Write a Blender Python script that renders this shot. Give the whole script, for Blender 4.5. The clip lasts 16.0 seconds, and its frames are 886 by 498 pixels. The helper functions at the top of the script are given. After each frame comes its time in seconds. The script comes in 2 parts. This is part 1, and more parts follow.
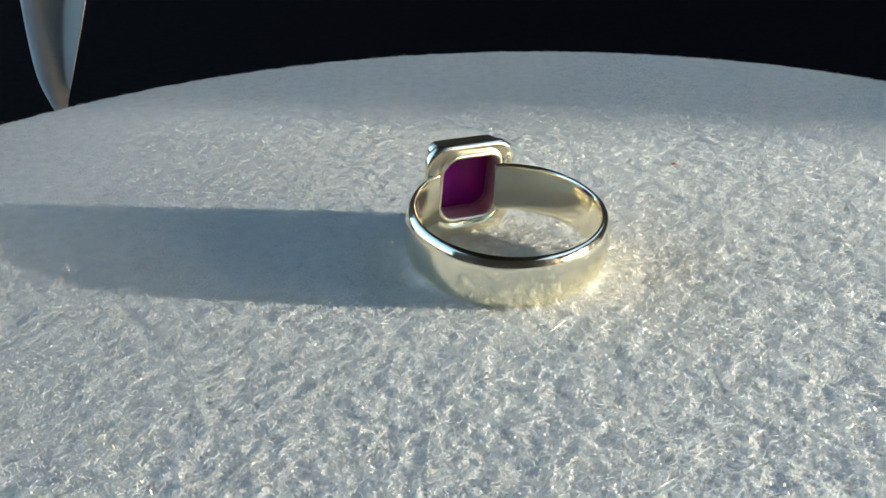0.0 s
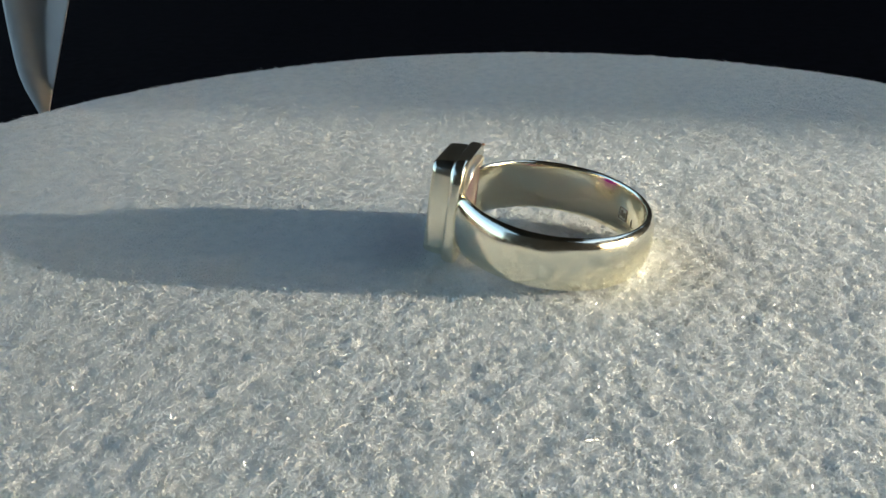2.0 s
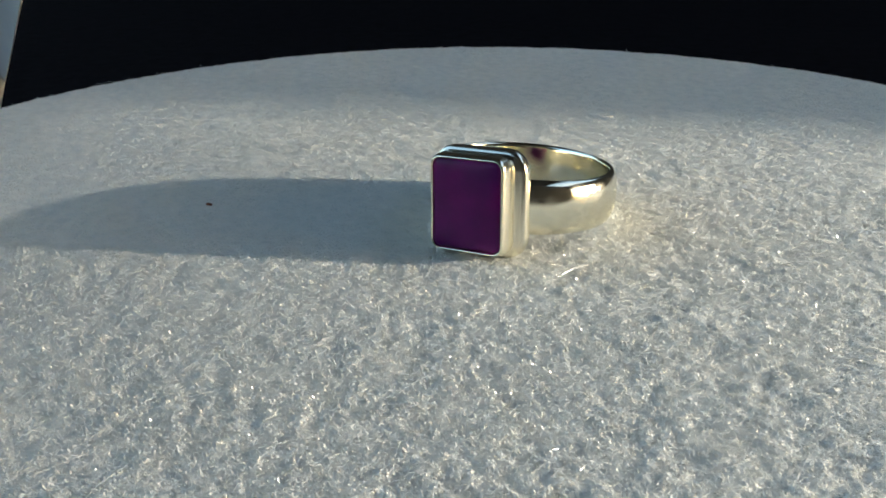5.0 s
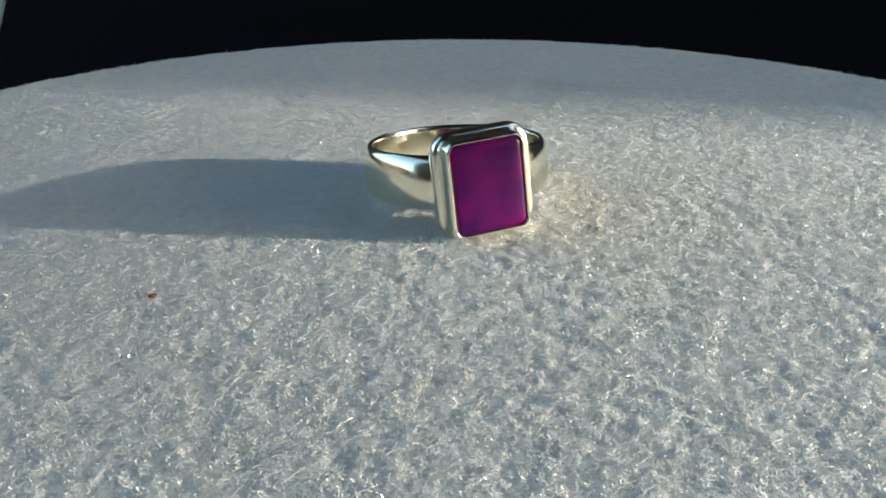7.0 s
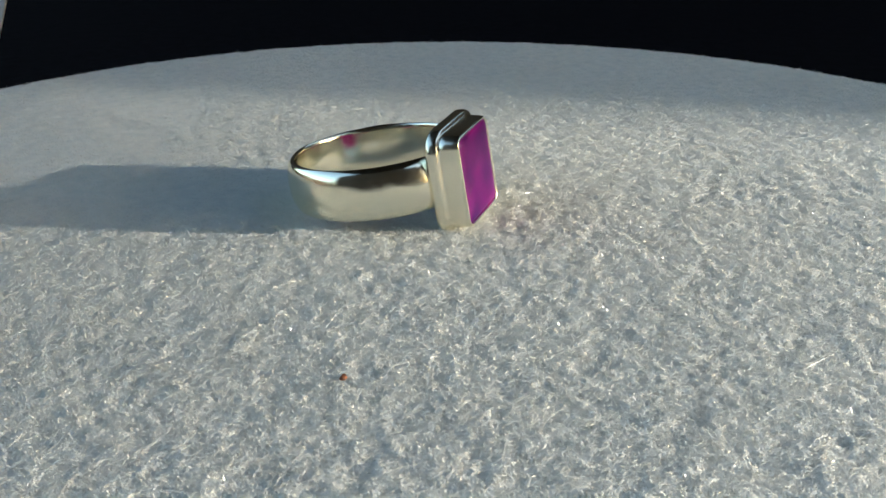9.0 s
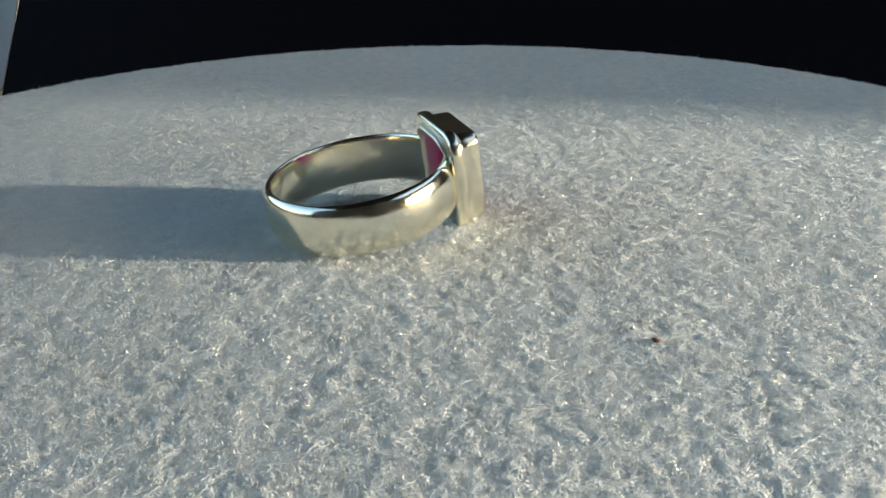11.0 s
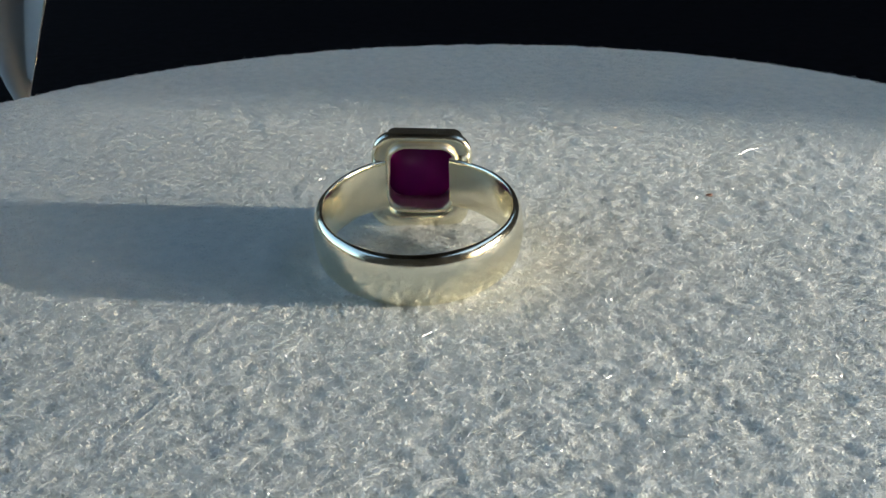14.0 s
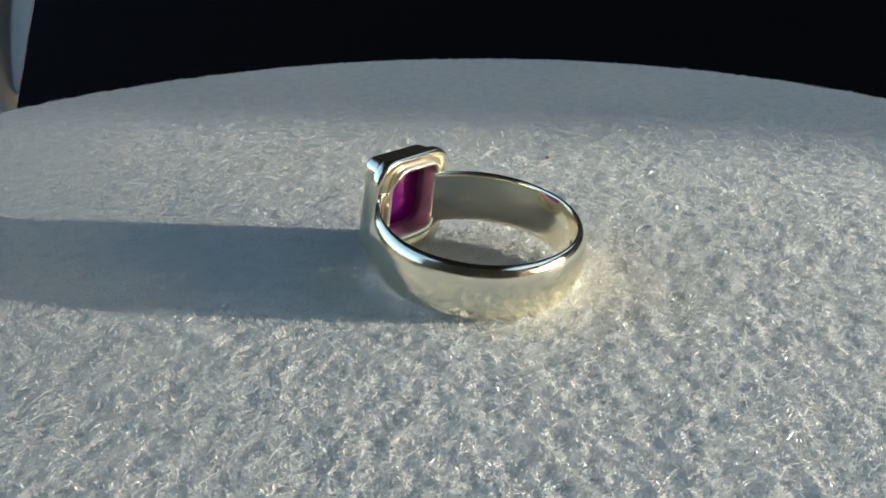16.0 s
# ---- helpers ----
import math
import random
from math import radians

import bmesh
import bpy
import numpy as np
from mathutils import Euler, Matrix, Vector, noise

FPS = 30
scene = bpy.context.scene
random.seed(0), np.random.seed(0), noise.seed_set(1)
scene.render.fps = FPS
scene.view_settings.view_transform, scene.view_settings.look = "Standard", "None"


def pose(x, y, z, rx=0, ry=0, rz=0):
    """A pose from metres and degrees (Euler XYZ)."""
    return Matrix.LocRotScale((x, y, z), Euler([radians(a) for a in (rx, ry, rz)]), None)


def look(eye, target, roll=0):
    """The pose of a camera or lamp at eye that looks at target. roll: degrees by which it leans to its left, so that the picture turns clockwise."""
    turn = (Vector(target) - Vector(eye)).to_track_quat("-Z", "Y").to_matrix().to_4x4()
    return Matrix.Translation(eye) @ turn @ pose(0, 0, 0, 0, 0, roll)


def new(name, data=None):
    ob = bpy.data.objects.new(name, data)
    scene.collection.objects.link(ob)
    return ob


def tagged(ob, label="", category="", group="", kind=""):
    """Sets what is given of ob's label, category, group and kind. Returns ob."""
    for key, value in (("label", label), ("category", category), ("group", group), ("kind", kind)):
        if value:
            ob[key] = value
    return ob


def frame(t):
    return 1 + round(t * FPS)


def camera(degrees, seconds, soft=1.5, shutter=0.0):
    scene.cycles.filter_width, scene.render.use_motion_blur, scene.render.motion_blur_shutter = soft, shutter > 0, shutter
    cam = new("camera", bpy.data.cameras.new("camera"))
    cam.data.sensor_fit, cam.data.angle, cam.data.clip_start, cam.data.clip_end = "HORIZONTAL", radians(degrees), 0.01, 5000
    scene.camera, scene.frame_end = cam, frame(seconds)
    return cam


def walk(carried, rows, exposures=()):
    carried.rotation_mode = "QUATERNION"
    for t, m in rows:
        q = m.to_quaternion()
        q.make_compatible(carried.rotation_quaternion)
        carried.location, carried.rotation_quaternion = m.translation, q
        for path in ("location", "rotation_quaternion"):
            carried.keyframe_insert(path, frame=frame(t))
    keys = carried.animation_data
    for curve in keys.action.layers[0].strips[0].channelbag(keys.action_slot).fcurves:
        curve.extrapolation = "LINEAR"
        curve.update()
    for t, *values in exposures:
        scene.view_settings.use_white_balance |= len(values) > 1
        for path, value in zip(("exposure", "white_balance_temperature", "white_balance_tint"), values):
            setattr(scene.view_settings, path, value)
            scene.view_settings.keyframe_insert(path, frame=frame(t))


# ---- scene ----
MM = 0.001
SPIN = 23.828          # turntable, degrees a second, seen from above anticlockwise
SECONDS = 16.0

# ---- camera: held by hand over the turntable; seconds, millimetres, yaw, pitch, roll
PATH = [
    (0.0, 1.95, -84.47, 38.66, 2.56, -25.03, 2.20),
    (0.5, 1.06, -82.99, 38.36, 2.34, -25.09, 2.28),
    (1.0, 0.80, -82.11, 38.22, 2.57, -25.00, 2.29),
    (1.5, 0.51, -81.28, 38.18, 2.16, -24.93, 2.07),
    (2.0, -0.64, -81.25, 38.50, 1.55, -25.19, 1.83),
    (2.5, -2.05, -80.85, 38.64, 1.22, -25.52, 1.35),
    (3.0, -3.62, -80.79, 38.63, 0.36, -25.49, 1.08),
    (3.5, -5.12, -80.64, 38.49, -0.33, -25.47, 1.02),
    (4.0, -6.22, -81.30, 38.23, -0.53, -25.15, 0.81),
    (4.5, -7.06, -81.85, 38.49, -1.19, -25.45, 0.73),
    (7.0, -6.91, -83.58, 35.89, -2.35, -25.06, 0.02),
    (7.5, -5.98, -84.18, 35.43, -2.36, -24.69, -0.03),
    (8.0, -4.81, -84.83, 35.04, -2.39, -24.49, 0.05),
    (8.5, -3.43, -86.10, 35.40, -2.32, -24.46, 0.55),
    (9.0, -2.37, -87.07, 35.55, -1.99, -24.60, 0.34),
    (11.5, 2.04, -87.68, 36.04, -0.70, -24.43, 1.27),
    (12.0, 3.24, -87.36, 36.22, -0.19, -24.52, 1.45),
    (12.5, 4.02, -86.64, 36.68, 0.14, -24.80, 1.44),
    (13.0, 4.36, -85.53, 37.40, 0.28, -25.21, 1.86),
    (13.5, 5.00, -84.93, 38.04, 0.71, -25.40, 1.85),
    (14.0, 5.13, -83.62, 37.82, 1.15, -25.34, 1.66),
    (14.5, 5.07, -82.39, 37.27, 1.15, -24.90, 1.51),
    (15.0, 4.89, -80.61, 36.98, 0.94, -24.75, 1.28),
    (15.5, 5.00, -79.55, 36.90, 1.10, -24.51, 1.25),
    (16.0, 3.57, -78.75, 36.99, 0.60, -24.57, 1.23),
]
cam = camera(53.00, SECONDS, soft=1.5)
walk(cam, [(t, pose(x * MM, y * MM, z * MM, 90 + pitch, roll, yaw)) for t, x, y, z, yaw, pitch, roll in PATH],
     exposures=[(0.0, 1.96, 6000, 8), (0.6, 1.92, 6050, 8), (1.0, 1.80, 6200, 8), (4.5, 1.80, 6300, 8), (7.0, 1.77, 6100, 8.5),
                (9.0, 1.74, 6200, 7.5), (11.5, 1.72, 6150, 7.5), (12.5, 1.61, 5950, 7.5), (16.0, 1.63, 6050, 8)])

# ---- light: low sun from one side, blue sky through the gaps of the unseen surround
SUN_AZ, SUN_EL = -7.0, 9.0
world = bpy.data.worlds.new("sky")
scene.world = world
world.use_nodes = True
wn = world.node_tree
sky = wn.nodes.new("ShaderNodeTexSky")
sky.sky_type, sky.sun_disc = "NISHITA", False
sky.air_density, sky.dust_density, sky.ozone_density = 1.0, 1.4, 0.9
sky.sun_elevation, sky.sun_rotation = radians(SUN_EL), radians(90 - SUN_AZ)
wn.links.new(sky.outputs[0], wn.nodes["Background"].inputs[0])
wn.nodes["Background"].inputs[1].default_value = 0.15

sun = new("sun", bpy.data.lights.new("sun", "SUN"))
sun.data.energy, sun.data.angle, sun.data.color = 2.8, radians(0.53), (1.0, 0.88, 0.72)
sun.matrix_world = look((math.cos(radians(SUN_AZ)) * 2, math.sin(radians(SUN_AZ)) * 2, math.tan(radians(SUN_EL)) * 2), (0, 0, 0))


# ---- materials
def material(name, colour, rough=0.5, metal=0.0):
    m = bpy.data.materials.new(name)
    m.use_nodes = True
    b = m.node_tree.nodes["Principled BSDF"]
    b.inputs["Base Color"].default_value = (*colour, 1)
    b.inputs["Roughness"].default_value = rough
    b.inputs["Metallic"].default_value = metal
    return m, m.node_tree, b


def noise_node(nt, scale, detail=4.0, coord="Object"):
    tc = nt.nodes.new("ShaderNodeTexCoord")
    n = nt.nodes.new("ShaderNodeTexNoise")
    n.inputs["Scale"].default_value, n.inputs["Detail"].default_value = scale, detail
    nt.links.new(tc.outputs[coord], n.inputs["Vector"])
    return n


def vary(nt, b, scale, dark, light, socket="Base Color", lo=0.35, hi=0.65):
    n = noise_node(nt, scale)
    r = nt.nodes.new("ShaderNodeValToRGB")
    r.color_ramp.elements[0].position, r.color_ramp.elements[1].position = lo, hi
    r.color_ramp.elements[0].color, r.color_ramp.elements[1].color = (*dark, 1), (*light, 1)
    nt.links.new(n.outputs["Fac"], r.inputs[0])
    nt.links.new(r.outputs[0], b.inputs[socket])
    return r


def bump(nt, b, scale, strength, distance):
    n = noise_node(nt, scale, 6.0)
    bp = nt.nodes.new("ShaderNodeBump")
    bp.inputs["Strength"].default_value, bp.inputs["Distance"].default_value = strength, distance
    nt.links.new(n.outputs["Fac"], bp.inputs["Height"])
    nt.links.new(bp.outputs[0], b.inputs["Normal"])
    return bp


FELT, nt, b = material("white_felt", (0.74, 0.77, 0.76), 0.85)
vary(nt, b, 600, (0.66, 0.70, 0.70), (0.80, 0.82, 0.80))
bump(nt, b, 4200, 1.0, 0.00030)
b.inputs["Specular IOR Level"].default_value = 0.15

FIBRE, nt, b = material("felt_fibre", (0.80, 0.81, 0.78), 0.28)
geo = nt.nodes.new("ShaderNodeNewGeometry")
ramp = nt.nodes.new("ShaderNodeValToRGB")
ramp.color_ramp.elements[0].color, ramp.color_ramp.elements[1].color = (0.72, 0.75, 0.74, 1), (0.86, 0.85, 0.81, 1)
nt.links.new(geo.outputs["Random Per Island"], ramp.inputs[0])
nt.links.new(ramp.outputs[0], b.inputs["Base Color"])
gloss = nt.nodes.new("ShaderNodeMapRange")     # one fibre in four is smooth and bright
gloss.inputs["From Min"].default_value, gloss.inputs["From Max"].default_value = 0.72, 0.78
gloss.inputs["To Min"].default_value, gloss.inputs["To Max"].default_value = 0.25, 1.0
nt.links.new(geo.outputs["Random Per Island"], gloss.inputs["Value"])
nt.links.new(gloss.outputs[0], b.inputs["Specular IOR Level"])
shine = nt.nodes.new("ShaderNodeMapRange")
shine.inputs["To Min"].default_value, shine.inputs["To Max"].default_value = 0.50, 0.14
nt.links.new(geo.outputs["Random Per Island"], shine.inputs["Value"])
nt.links.new(shine.outputs[0], b.inputs["Roughness"])
through_fibre = nt.nodes.new("ShaderNodeBsdfTranslucent")
nt.links.new(ramp.outputs[0], through_fibre.inputs["Color"])
blend = nt.nodes.new("ShaderNodeMixShader")
blend.inputs[0].default_value = 0.28
nt.links.new(b.outputs[0], blend.inputs[1])
nt.links.new(through_fibre.outputs[0], blend.inputs[2])
nt.links.new(blend.outputs[0], nt.nodes["Material Output"].inputs[0])

SILVER, nt, b = material("polished_silver", (0.94, 0.90, 0.73), 0.10, 1.0)
vary(nt, b, 900, (0.11, 0.11, 0.11), (0.21, 0.21, 0.21), "Roughness")
bump(nt, b, 420, 0.08, 0.00012)
BRUSHED, nt, b = material("hand_finished_silver", (0.94, 0.90, 0.74), 0.25, 1.0)
vary(nt, b, 5000, (0.19, 0.19, 0.19), (0.27, 0.27, 0.27), "Roughness")
bump(nt, b, 300, 0.05, 0.00012)
SATIN, nt, b = material("satin_silver", (0.94, 0.88, 0.76), 0.4, 1.0)
vary(nt, b, 1200, (0.30, 0.30, 0.30), (0.52, 0.52, 0.52), "Roughness")
bump(nt, b, 1500, 0.16, 0.00012)
ENGRAVED, nt, b = material("dark_stamped_silver", (0.34, 0.31, 0.24), 0.45, 0.9)

STONE, nt, b = material("purple_stone", (0.14, 0.012, 0.14), 0.34)
vary(nt, b, 260, (0.045, 0.001, 0.105), (0.22, 0.004, 0.19), lo=0.36, hi=0.66)
bump(nt, b, 1100, 0.22, 0.0001)
b.inputs["IOR"].default_value = 1.54
b.inputs["Specular IOR Level"].default_value = 0.32
trans = nt.nodes.new("ShaderNodeBsdfTranslucent")
trans.inputs["Color"].default_value = (0.66, 0.012, 0.45, 1)
mix = nt.nodes.new("ShaderNodeMixShader")
mix.inputs[0].default_value = 0.33
nt.links.new(b.outputs[0], mix.inputs[1])
nt.links.new(trans.outputs[0], mix.inputs[2])
nt.links.new(mix.outputs[0], nt.nodes["Material Output"].inputs[0])

CLOTH, nt, b = material("black_cloth", (0.005, 0.005, 0.007), 1.0)
vary(nt, b, 160, (0.003, 0.003, 0.0045), (0.006, 0.0055, 0.008))
b.inputs["Specular IOR Level"].default_value = 0.04
bump(nt, b, 1500, 0.4, 0.0003)
PAPER, nt, b = material("white_paper", (0.78, 0.79, 0.80), 0.6)
vary(nt, b, 60, (0.74, 0.75, 0.77), (0.82, 0.83, 0.83))
bump(nt, b, 700, 0.15, 0.0002)
PLASTIC, nt, b = material("black_plastic", (0.03, 0.03, 0.032), 0.4)
vary(nt, b, 90, (0.025, 0.025, 0.027), (0.04, 0.04, 0.042))
CRUMB, nt, b = material("brown_crumb", (0.16, 0.055, 0.022), 0.6)
vary(nt, b, 4000, (0.08, 0.030, 0.016), (0.27, 0.10, 0.04))
SURROUND, nt, b = material("dark_brown_surround", (0.07, 0.055, 0.045), 0.8)
vary(nt, b, 3, (0.055, 0.043, 0.036), (0.085, 0.066, 0.054))
bump(nt, b, 60, 0.3, 0.002)
FLOORING, nt, b = material("dark_wood_floor", (0.09, 0.06, 0.04), 0.5)
vary(nt, b, 5, (0.06, 0.04, 0.028), (0.12, 0.08, 0.05))
OVERHEAD, nt, b = material("dark_overhead", (0.06, 0.055, 0.05), 0.9)
vary(nt, b, 4, (0.05, 0.045, 0.04), (0.07, 0.065, 0.06))
GRASS, nt, b = material("ground_outside", (0.06, 0.08, 0.035), 0.95)
vary(nt, b, 1.5, (0.04, 0.06, 0.025), (0.09, 0.10, 0.05))


# ---- helpers of this scene
def mesh_of(name, bm):
    me = bpy.data.meshes.new(name)
    bmesh.ops.recalc_face_normals(bm, faces=bm.faces)
    bm.to_mesh(me)
    bm.free()
    return me


def part(name, bm, mat, parent=None, label="", smooth=True):
    me = mesh_of(name, bm)
    me.materials.append(mat)
    for p in me.polygons:
        p.use_smooth = smooth
    ob = new(name, me)
    if parent:
        ob.parent = parent
    return tagged(ob, label)


def box(bm, x0, x1, y0, y1, z0, z1):
    r = bmesh.ops.create_cube(bm, size=1)
    bmesh.ops.transform(bm, matrix=Matrix.Translation(((x0 + x1) / 2, (y0 + y1) / 2, (z0 + z1) / 2))
                        @ Matrix.Diagonal((x1 - x0, y1 - y0, z1 - z0, 1)), verts=r["verts"])


def loft(bm, rings, closed=True, wrap=False):
    """Skin a list of rings of points; wrap joins the last ring to the first."""
    vs = [[bm.verts.new(p) for p in ring] for ring in rings]
    n = len(rings[0])
    last = len(vs) if wrap else len(vs) - 1
    for i in range(last):
        a, c = vs[i], vs[(i + 1) % len(vs)]
        for j in range(n if closed else n - 1):
            k = (j + 1) % n
            bm.faces.new((a[j], a[k], c[k], c[j]))
    return vs


def lathe(bm, profile, steps=96):
    rings = []
    for i in range(steps):
        a = 2 * math.pi * i / steps
        rings.append([(r * math.cos(a), r * math.sin(a), z) for r, z in profile])
    loft(bm, rings, closed=False, wrap=True)


def round_rect(w, h, r, n=7):
    """Half width, half height, corner radius: points round in the xz plane."""
    pts = []
    r = min(r, w - 0.01, h - 0.01)
    for cx, cz, a0 in ((w - r, h - r, 0), (-w + r, h - r, 90), (-w + r, -h + r, 180), (w - r, -h + r, 270)):
        for i in range(n):
            a = radians(a0 + 90 * i / (n - 1))
            pts.append((cx + r * math.cos(a), cz + r * math.sin(a)))
    return pts


# ---- unseen dark walls and half a roof, added to shape the light; open to the sky on the sunny side
def build_unseen_surround():
    x0, x1, y0, y1, z0, z1 = -1.9, 1.9, -1.3, 1.9, -0.82, 1.55
    th = 0.12
    bm = bmesh.new()
    box(bm, x0 - th, x1 + th, y0 - th, y1 + th, z0 - 0.1, z0)
    tagged(part("floor", bm, FLOORING, smooth=False), "dark worn wooden floor", "floor", kind="structure")
    # overhead strip, unseen, added for dark reflections in the silver and less sky
    bm = bmesh.new()
    box(bm, -1.10, 0.95, y0 - th, y1 + th, z1, z1 + 0.1)
    tagged(part("ceiling", bm, OVERHEAD, smooth=False), "unseen dark matt strip overhead, added to hold back sky light", "ceiling", kind="structure")
    # plain panel out of view, added to keep this side dark
    bm = bmesh.new()
    box(bm, x0 - th, x1 + th, y1, y1 + th, z0, z1)
    tagged(part("sky_block_north", bm, SURROUND, smooth=False), "unseen dark brown panel added to close off the sky", "wall", kind="structure")
    # blocker added out of view; its raking top keeps the low sun off the far rim of the platter
    bm = bmesh.new()
    top = lambda y: RAKE_Z + 0.90 * (y + 0.188)
    line = [(y0, z0), (y1, z0), (y1, z1), (1.2, z1), (1.2, top(1.2)), (-0.9, top(-0.9)), (y0, top(-0.9))]
    vs = loft(bm, [[(x, y, z) for y, z in line] for x in (x1, x1 + th)])
    bm.faces.new(vs[0])
    bm.faces.new(vs[1])
    tagged(part("sun_block_east", bm, SURROUND, smooth=False), "unseen dark brown sun blocker with a raking top, shading the far rim", "wall", kind="structure")
    # upper panel, out of view, added to cut the bright sky above the sun
    bm = bmesh.new()
    box(bm, x1, x1 + th, y0, 1.2, 0.80, z1)
    tagged(part("sky_block_east", bm, SURROUND, smooth=False), "unseen dark brown panel added to cut sky glow on the sun side", "wall", kind="structure")
    # bar added out of view: covers part of the sun towards the felt's left
    bm = bmesh.new()
    box(bm, x1 + 0.02, x1 + 0.07, y0, y1, DIMMER_Z, DIMMER_Z + 0.038)
    bmesh.ops.bevel(bm, geom=bm.edges[:], offset=0.004, segments=2, affect="EDGES")
    tagged(part("sun_dimmer_bar", bm, SURROUND, smooth=False), "unseen dark brown bar added to dim the sun towards the left", "rail", kind="structure")
    # low unseen panel; its height sets how much western sky fills the shadow
    bm = bmesh.new()
    box(bm, x0 - th, x0, y0, y1, z0, 0.22)
    tagged(part("sky_block_west", bm, SURROUND, smooth=False), "unseen low dark brown panel added to limit western sky, open above", "wall", kind="structure")
    # unseen panel added behind the camera to shut out sky
    bm = bmesh.new()
    box(bm, x0 - th, x1 + th, y0 - th, y0, z0, z1)
    tagged(part("sky_block_south", bm, SURROUND, smooth=False), "unseen dark brown panel added to close off the sky", "wall", kind="structure")
    bm = bmesh.new()
    bmesh.ops.create_grid(bm, x_segments=8, y_segments=8, size=600)
    g = part("ground", bm, GRASS, smooth=False)
    g.location.z = -1.3
    tagged(g, "dull green ground outside the unseen surround", "ground", kind="structure")


RAKE_Z = 0.304
DIMMER_Z = 0.3185
CLOTH_Z = -0.065


def build_table():
    table = tagged(new("table"), "low dark table draped flat with black cloth", "table")
    table.location = (0, 0.25, -0.82)
    top = CLOTH_Z + 0.82
    bm = bmesh.new()
    box(bm, -0.7, 0.7, -0.6, 0.7, top - 0.035, top - 0.002)
    bmesh.ops.bevel(bm, geom=bm.edges[:], offset=0.004, segments=2, affect="EDGES")
    part("tabletop", bm, FLOORING, table, smooth=False)
    for x in (-0.62, 0.62):
        for y in (-0.52, 0.62):
            bm = bmesh.new()
            box(bm, x - 0.03, x + 0.03, y - 0.03, y + 0.03, 0, top - 0.035)
            part("leg", bm, FLOORING, table, smooth=False)
    # the cloth lies over the top with soft ripples
    bm = bmesh.new()
    n = 90
    rings = []
    for i in range(n + 1):
        row = []
        for j in range(n + 1):
            x, y = -0.72 + 1.44 * j / n, -0.37 + 1.34 * i / n
            z = CLOTH_Z + 0.0012 * (1 + noise.noise(Vector((x * 9, y * 9, 3)))) * min(1, max(0, (math.hypot(x, y) - 0.1) * 12))
            row.append((x, y, z))
        rings.append(row)
    loft(bm, rings, closed=False)
    cloth = part("table_cloth", bm, CLOTH)
    sol = cloth.modifiers.new("thickness", "SOLIDIFY")
    sol.thickness, sol.offset = 0.0015, -1
    tagged(cloth, "matt black cloth lying over the table", "cloth")


def build_paper():
    """A folded white card, narrowing to the tip it stands on; its two faces meet in a soft curved valley."""
    thing = new("folded_paper")
    base = Vector((-0.1722, 0.250, CLOTH_Z + 0.001))
    thing.location = base
    n = 14
    rows = []
    stand = Vector((0.0, -0.083, 0.038))         # the card leans towards this point as it rises
    for i in range(41):
        s = 66.0 * i / 40                         # millimetres above the tip
        z = -0.063 + s * MM
        lx = -0.1726 - 0.0088 * (1 - math.exp(-s / 14.0)) + 0.00009 * max(0, s - 20)
        rx = max(-0.1468 + 0.385 * z, lx + 0.0006)
        mx = max(rx - 0.0001 - 0.0075 * min(1.0, max(0.0, (s - 15.6) / 29.4)) ** 0.6, lx + 0.0003)
        near = 1 - 0.5 * s * MM / 0.339
        row = []
        for k in range(2 * n + 1):
            if k <= n:
                u = k / n
                x = lx + (mx - lx) * u
                y = 0.256 + 0.15 * (x - mx) + 0.006 * (1 - u) ** 3
            else:
                x = mx + (rx - mx) / 0.64 * (k - n) / n
                y = 0.256 - 0.80 * (x - mx)
            row.append(stand + (Vector((x, y, z)) - stand) * near - base)
        rows.append(row)
    bm = bmesh.new()
    loft(bm, rows, closed=False)
    ob = part("sheet", bm, PAPER, thing)
    sol = ob.modifiers.new("thickness", "SOLIDIFY")
    sol.thickness = 0.0004
    tagged(thing, "folded white paper slip standing on the black cloth", "paper")


# ---- the turntable
R = 89.6


def lattice(x, y, cell, seed):
    """Smooth random heights on a square lattice, 0 to 1."""
    rng = np.random.RandomState(seed)
    n = int(2 * 100 / cell) + 4
    g = rng.rand(n, n)
    fx, fy = (x + 100) / cell, (y + 100) / cell
    ix, iy = np.floor(fx).astype(int), np.floor(fy).astype(int)
    tx, ty = fx - ix, fy - iy
    tx, ty = tx * tx * (3 - 2 * tx), ty * ty * (3 - 2 * ty)
    return (g[ix, iy] * (1 - tx) + g[ix + 1, iy] * tx) * (1 - ty) + (g[ix, iy + 1] * (1 - tx) + g[ix + 1, iy + 1] * tx) * ty


def felt_height(x, y):
    c, s = 0.8, 0.6
    u, v = c * x + s * y, c * y - s * x
    h = (0.13 * lattice(u * 0.85, v, 2.6, 1) + 0.27 * lattice(v, u * 0.9, 1.15, 2)
         + 0.29 * lattice(u, v, 0.60, 3) + 0.25 * lattice(v, u, 0.38, 4))
    r = np.hypot(x, y)
    drop = np.clip((r - (R - 2.2)) / 2.2, 0, 1)
    return h * 0.49 - 0.24 - 1.6 * (1 - np.sqrt(np.clip(1 - drop ** 2, 0, 1)))


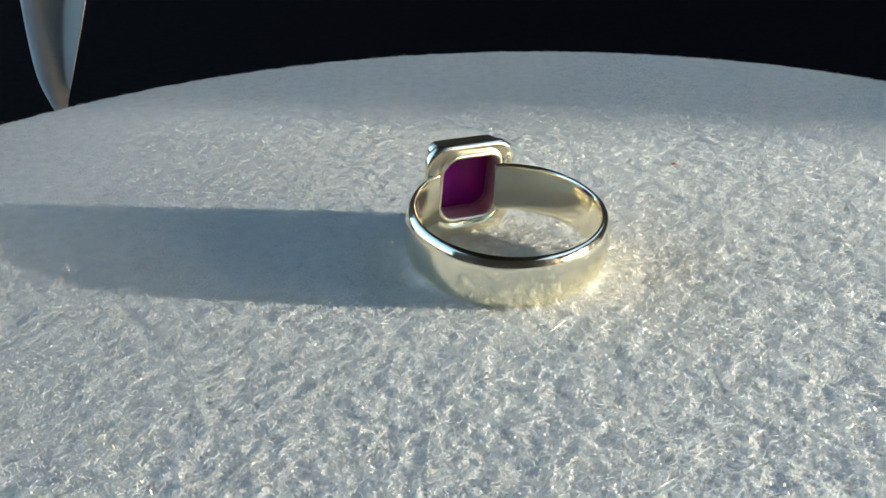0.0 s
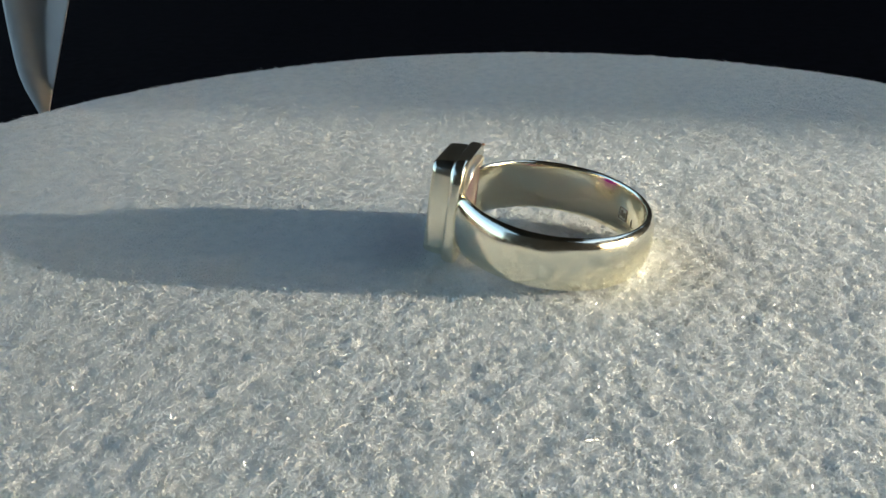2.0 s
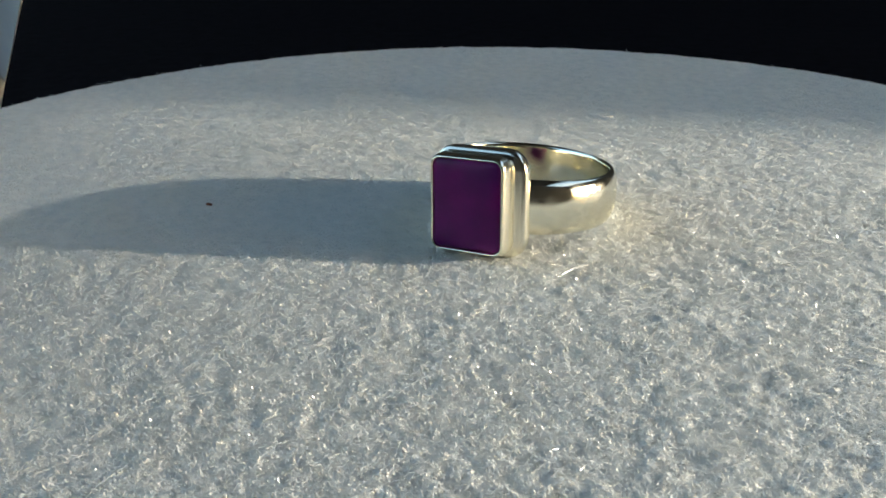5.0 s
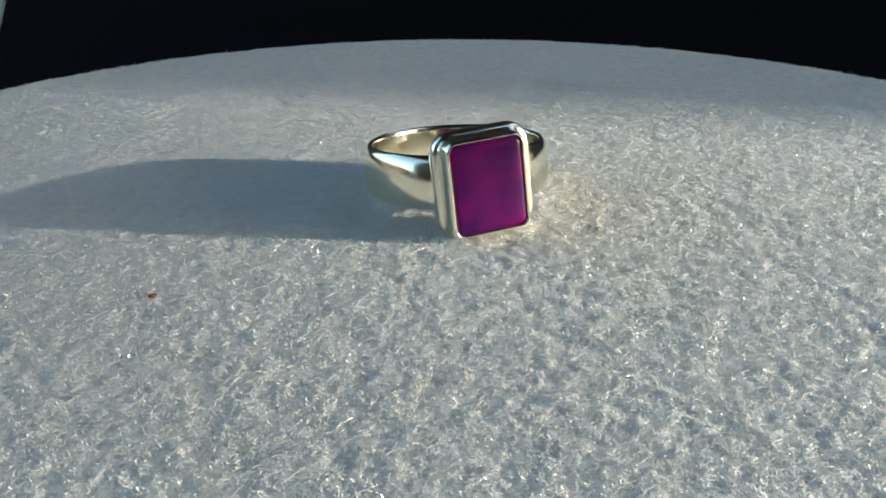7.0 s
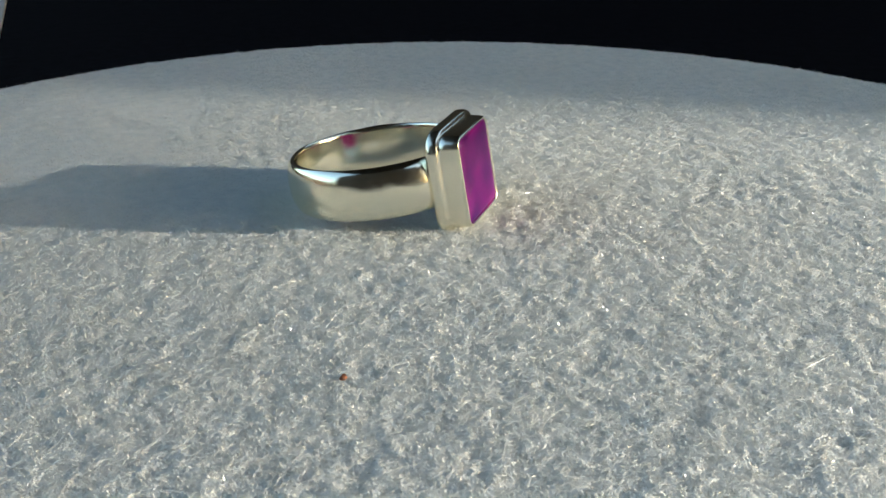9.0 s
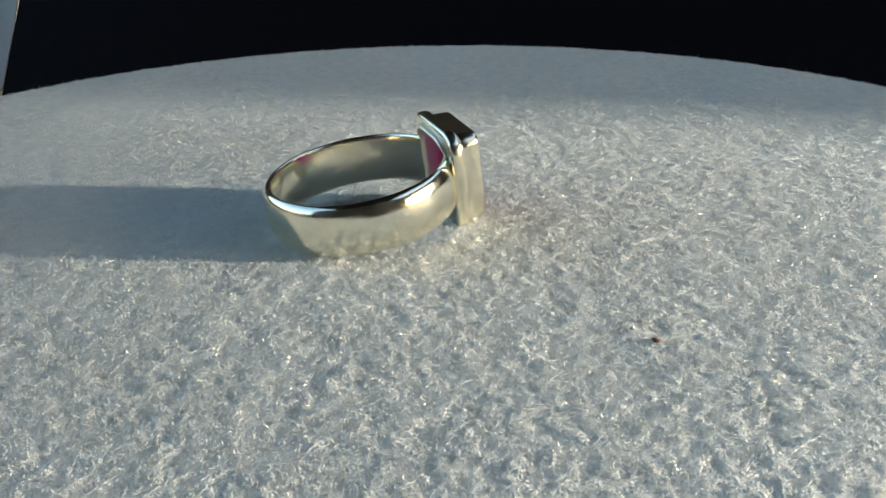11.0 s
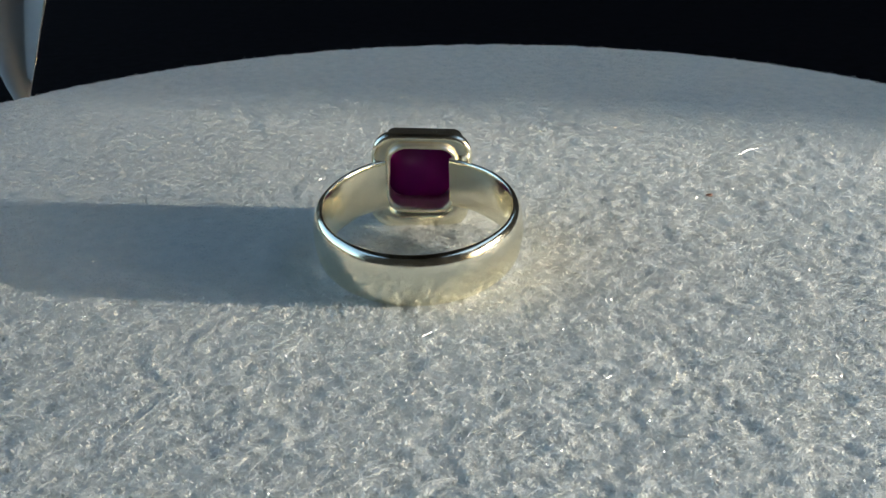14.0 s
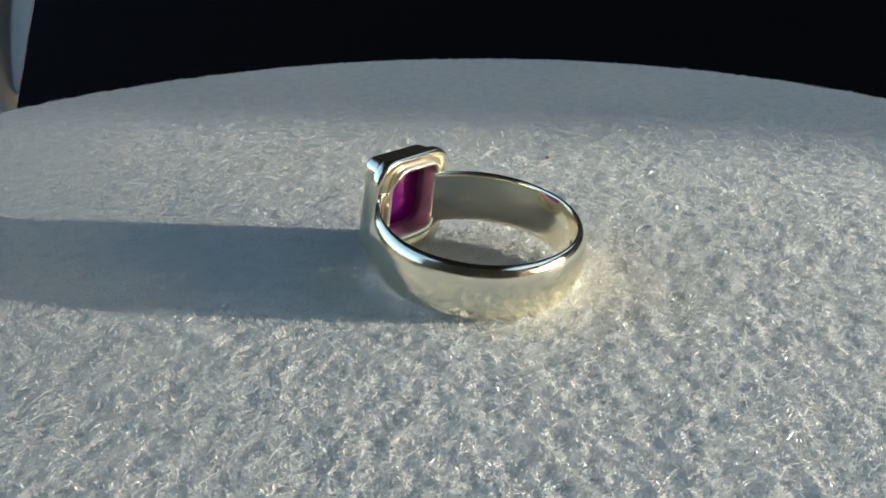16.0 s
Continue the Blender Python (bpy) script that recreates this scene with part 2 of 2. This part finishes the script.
def numpy_mesh(name, verts, faces, mat):
    me = bpy.data.meshes.new(name)
    k = faces.shape[1]
    me.vertices.add(len(verts))
    me.vertices.foreach_set("co", (verts * MM).astype(np.float32).ravel())
    me.loops.add(faces.size)
    me.loops.foreach_set("vertex_index", faces.astype(np.int32).ravel())
    me.polygons.add(len(faces))
    me.polygons.foreach_set("loop_start", np.arange(0, faces.size, k, dtype=np.int32))
    me.polygons.foreach_set("use_smooth", np.ones(len(faces), dtype=bool))
    me.update(calc_edges=True)
    me.validate()
    me.materials.append(mat)
    return new(name, me)


def build_turntable():
    table = tagged(new("turntable"), "round display turntable with a white fuzzy felt top", "turntable")
    bm = bmesh.new()
    lathe(bm, [(0, -0.0010), (0.0878, -0.0010), (0.0886, -0.0016), (0.0888, -0.007), (0.0880, -0.008), (0, -0.008)], 128)
    part("platter", bm, PLASTIC, table, "black plastic platter")

    # felt sheet with its tufts
    nr, na = 350, 1500
    rr = np.linspace(0.2, R, nr)
    aa = np.linspace(0, 2 * np.pi, na, endpoint=False)
    rg, ag = np.meshgrid(rr, aa, indexing="ij")
    x, y = (rg * np.cos(ag)).ravel(), (rg * np.sin(ag)).ravel()
    z = felt_height(x, y)
    skirt = np.stack([R * np.cos(aa) * 0.999, R * np.sin(aa) * 0.999, np.full(na, -6.5)], 1)
    verts = np.concatenate([np.stack([x, y, z], 1), skirt])
    i, j = np.meshgrid(np.arange(nr), np.arange(na), indexing="ij")
    k = (j + 1) % na
    quads = np.stack([i * na + j, (i + 1) * na + j, (i + 1) * na + k, i * na + k], -1).reshape(-1, 4)
    felt = numpy_mesh("felt_cover", verts, quads, FELT)
    felt.parent = table
    tagged(felt, "white matted felt")

    # loose fibres of the felt: long curled ones, and short broken ends that catch the sun
    rng = np.random.RandomState(7)

    def scatter(n):
        r = np.where(rng.rand(n) < 0.35, np.abs(np.sqrt(rng.rand(n)) * 50 + rng.normal(0, 9, n)), np.sqrt(rng.rand(n)) * R)
        a = rng.rand(n) * 2 * np.pi
        r = np.minimum(r, R - 0.1)
        way = np.where(rng.rand(n) < 0.35, rng.normal(0.6, 0.6, n), rng.rand(n) * 2 * np.pi)
        return r * np.cos(a), r * np.sin(a), way

    def ribbons(px, py, way, bend, length, arch, width, roll, lift, seg):
        n = len(px)
        pts = []
        for q in range(seg):
            s = q / (seg - 1)
            d = way + bend * (s - 0.5)
            x = px + np.cos(d) * length * (s - 0.5)
            y = py + np.sin(d) * length * (s - 0.5)
            f = np.minimum(1, (R + 0.45) / np.maximum(np.hypot(x, y), 1e-6))
            x, y = x * f, y * f
            z = felt_height(np.clip(x, -99, 99), np.clip(y, -99, 99)) + lift * (1 if seg > 2 else s) + arch * 4 * s * (1 - s)
            sx, sy = -np.sin(d) * width * np.cos(roll), np.cos(d) * width * np.cos(roll)
            sz = width * np.sin(roll)
            pts.append(np.stack([x - sx, y - sy, z - sz], 1))
            pts.append(np.stack([x + sx, y + sy, z + sz], 1))
        base = np.arange(n)[:, None] * (2 * seg)
        faces = np.concatenate([base + np.array([[2 * q, 2 * q + 1, 2 * q + 3, 2 * q + 2]]) for q in range(seg - 1)])
        return np.stack(pts, 1).reshape(-1, 3), faces

    n = 200000
    length = np.where(rng.rand(n) < 0.03, rng.uniform(3, 6, n), rng.gamma(3.0, 0.32, n) + 0.25)
    bend = rng.normal(0, 1.1, n) * np.where(length > 3, 0.15, 1)
    arch = rng.gamma(1.6, 0.075, n)
    tall = (rng.rand(n) < 0.00005) & (length > 1.4)
    arch = np.where(tall, rng.uniform(0.3, 0.6, n), arch)
    long_v, long_f = ribbons(*scatter(n), bend, length, arch, rng.uniform(0.009, 0.016, n), rng.normal(0, 0.8, n), np.full(n, 0.03), 3)
    n = 400000
    end_v, end_f = ribbons(*scatter(n), np.zeros(n), rng.uniform(0.07, 0.20, n), np.full(n, 0.03), np.clip(rng.gamma(3.0, 0.0075, n), 0.012, 0.055),
                           rng.normal(0, 1.0, n), rng.uniform(0.02, 0.26, n), 2)
    fib = numpy_mesh("fibre_fuzz", np.concatenate([long_v, end_v]), np.concatenate([long_f, end_f + len(long_v)]), FIBRE)
    fib.parent = felt
    tagged(fib, "loose white fibres", kind="stuff")

    foot = tagged(new("motor_box"), "round black plastic motor housing under the platter", "motor housing")
    foot.location = (0, 0, CLOTH_Z)
    h = -CLOTH_Z
    bm = bmesh.new()
    lathe(bm, [(0, 0.0013), (0.072, 0.0013), (0.074, 0.004), (0.071, 0.042), (0.066, 0.046), (0, 0.046)], 96)
    part("housing", bm, PLASTIC, foot)
    bm = bmesh.new()
    lathe(bm, [(0, 0.046), (0.012, 0.046), (0.012, h - 0.008), (0, h - 0.008)], 32)
    part("spindle", bm, PLASTIC, foot)
    return table


# ---- the ring; millimetres about the centre of its band, the stone towards +y
def build_ring():
    ring = tagged(new("ring"), "polished silver ring with a flat rectangular purple stone, on felt", "ring")
    # band: hand-hammered, a little off the middle of its setting; its ends run into the collar
    half = 2.65
    prof = [(8.62, -half + 0.25), (8.70, -half + 0.06), (8.82, -half), (8.98, -half + 0.05), (9.17, -half + 0.20),
            (9.36, -half + 0.50), (9.52, -half + 0.95), (9.62, -half + 1.5), (9.68, -half + 2.1), (9.70, 0)]
    prof = prof + [(r, -z) for r, z in prof[-2::-1]] + [(8.60, half - 0.6), (8.58, 0), (8.60, -half + 0.6)]
    rings = []
    for i in range(181):
        a = radians(90 + 20.0 + (360 - 42.0) * i / 180)
        swell = 1 + 0.05 * max(0, math.sin(a)) ** 2
        row = []
        for r, z in prof:
            w = noise.noise(Vector((math.cos(a) * 3, math.sin(a) * 3, z * 0.5)))
            r = r * 1.018 + (0.065 * w if r > 8.75 else 0.04 * w)
            row.append(((r * math.cos(a) - 0.18) * MM, (r * math.sin(a) - 0.12) * MM, (z * swell + 0.045 * w) * MM))
        rings.append(row)
    bm = bmesh.new()
    loft(bm, rings)
    part("band", bm, SILVER, ring, "wide polished band, rounded outside")

    # bezel setting, soldered on a few degrees askew
    cx, back = 0.48, 0.65
    cs, sn = math.cos(radians(4.0)), math.sin(radians(4.0))

    def tier(y, w, h, r, dz=0.0, dx=0.0, wave=0.035):
        row = []
        for x, z in round_rect(w, h, r, 9):
            x, z = x + dx, z + dz
            k = 1 + wave * 0.25 * noise.noise(Vector((x * 0.7, y * 0.4, z * 0.7)))
            yy = y + wave * noise.noise(Vector((x * 0.9, 7.0, z * 0.9)))
            row.append(((cx + (x * cs + z * sn) * k) * MM, (yy - back) * MM, (z * cs - x * sn) * k * MM))
        return row
    W0, H0 = 3.76, 4.66
    steps = [(8.79, 0.10, 2.1), (8.76, 0.45, 2.2), (8.80, 0.66, 2.3), (8.90, 0.81, 2.35), (9.05, 0.89, 2.3), (9.25, 0.90, 2.25),
             (9.75, 0.85, 2.15), (9.92, 0.79, 2.1), (10.04, 0.68, 1.9), (10.12, 0.46, 1.7), (10.20, 0.30, 1.5), (10.30, 0.28, 1.4), (10.45, 0.29, 1.35), (10.9, 0.25, 1.3),
             (11.4, 0.20, 1.25), (11.7, 0.14, 1.15), (11.9, 0.09, 1.05), (12.06, 0.0, 1.0), (12.15, -0.07, 0.95), (12.16, -0.16, 0.9),
             (12.08, -0.24, 0.85), (11.2, -0.27, 0.8), (11.04, -0.28, 0.8)]
    bm = bmesh.new()
    loop = [tier(8.86, 3.35, 3.72, 2.0, 0.65, -0.25)]
    for y, o, r in steps:
        wide, dx = (0.28, -0.28) if y < 10.15 else (0.13, 0.0)      # the rear step reaches further out on one side
        loop.append(tier(y, W0 + wide + (o * 1.15 if o > 0 else o), H0 + o * 0.8, r, 0, dx))
    loop.append(tier(10.98, 3.35, 3.72, 2.0, 0.65, -0.25))
    loft(bm, loop, wrap=True)
    part("bezel_setting", bm, BRUSHED, ring, "two-stepped silver bezel, open at the back")

    # collar: the short brushed tube under the stone, trimmed to the finger at its sides and standing proud above and below
    def lip(y, w, h, r, follow=1.0):
        row = []
        for x, yy, z in tier(y, w + 0.24, h, r, 0.65, -0.28):
            t = min(1.0, max(0.0, (abs(z / MM - 0.4) - 2.2) / 1.4))
            row.append((x, yy - 0.34 * MM * follow * t * t * (3 - 2 * t), z))
        return row
    bm = bmesh.new()
    loft(bm, [lip(11.12, 2.92, 3.36, 1.5, 0), lip(10.2, 2.92, 3.36, 1.5, 0), lip(9.2, 2.93, 3.37, 1.55, 0.5), lip(8.82, 2.96, 3.40, 1.6), lip(8.68, 3.04, 3.48, 1.7),
              lip(8.63, 3.14, 3.58, 1.8), lip(8.66, 3.25, 3.72, 1.9), lip(8.76, 3.33, 3.83, 2.0), lip(9.0, 3.37, 3.90, 2.0), lip(9.4, 3.37, 3.90, 2.0, 0),
              lip(11.08, 3.2, 3.6, 1.8, 0)], wrap=True)
    part("collar", bm, SATIN, ring, "brushed silver collar round the opening")

    # stone: flat top with a softly rounded edge, seated in the bezel
    bm = bmesh.new()
    rings = [tier(y, W0 + 0.13 + o, H0 + o, r) for y, o, r in ((11.14, -0.40, 0.7), (11.75, -0.29, 0.7), (11.95, -0.32, 0.7), (12.08, -0.44, 0.68), (12.16, -0.72, 0.6),
                                                     (12.22, -1.4, 0.5), (12.25, -2.5, 0.4))]
    vs = loft(bm, rings)
    bm.faces.new(vs[-1])
    bm.faces.new(vs[0][::-1])
    part("stone", bm, STONE, ring, "flat-topped glossy purple stone")

    # hallmark pressed into the inner face: a small framed stamp, too small to read
    for ang, zc, w, h in ((-46.2, -0.25, 0.10, 1.2), (-53.8, -0.25, 0.10, 1.2), (-50, 0.35, 1.15, 0.10), (-50, -0.85, 1.15, 0.10),
                          (-48.6, -0.2, 0.26, 0.62), (-51.2, -0.35, 0.26, 0.55), (-61, -0.5, 0.12, 0.8), (-62.6, -0.85, 0.5, 0.12)):
        bm = bmesh.new()
        m = (Matrix.Translation((-0.18 * MM, -0.12 * MM, 0)) @ Matrix.Rotation(radians(ang), 4, "Z")
             @ Matrix.Translation((8.72 * MM, 0, zc * MM)) @ Matrix.Diagonal((0.06 * MM, w * MM, h * MM, 1)))
        r = bmesh.ops.create_cube(bm, size=1)
        bmesh.ops.transform(bm, matrix=m, verts=r["verts"])
        part("hallmark_bar", bm, ENGRAVED, ring, "dark stamped mark", smooth=False)
    return ring


def build_crumb():
    bm = bmesh.new()
    bmesh.ops.create_icosphere(bm, subdivisions=2, radius=1)
    for v in bm.verts:
        k = 1 + 0.35 * noise.noise(v.co * 1.7)
        v.co = Vector((v.co.x * 0.42 * k, v.co.y * 0.26 * k, v.co.z * 0.17 * k + 0.10)) * MM
    return tagged(part("crumb", bm, CRUMB), "tiny reddish-brown crumb lying on the felt", "crumb")


build_unseen_surround()
build_table()
build_paper()
turntable = build_turntable()
ring = build_ring()
crumb = build_crumb()


def motions():
    seat = pose(3.36 * MM, -5.74 * MM, 3.88 * MM, 0, 0, 29.5) @ pose(0, 0, 0, 7.9, 0, 0)
    spot = pose(24.62 * MM, 21.87 * MM, 0.08 * MM, 0, 0, 40)
    times = [0.2 * i for i in range(81)]
    turn = [(t, pose(0, 0, 0, 0, 0, SPIN * t)) for t in times]
    walk(turntable, turn)
    walk(ring, [(t, m @ seat) for t, m in turn])
    walk(crumb, [(t, m @ spot) for t, m in turn])


motions()
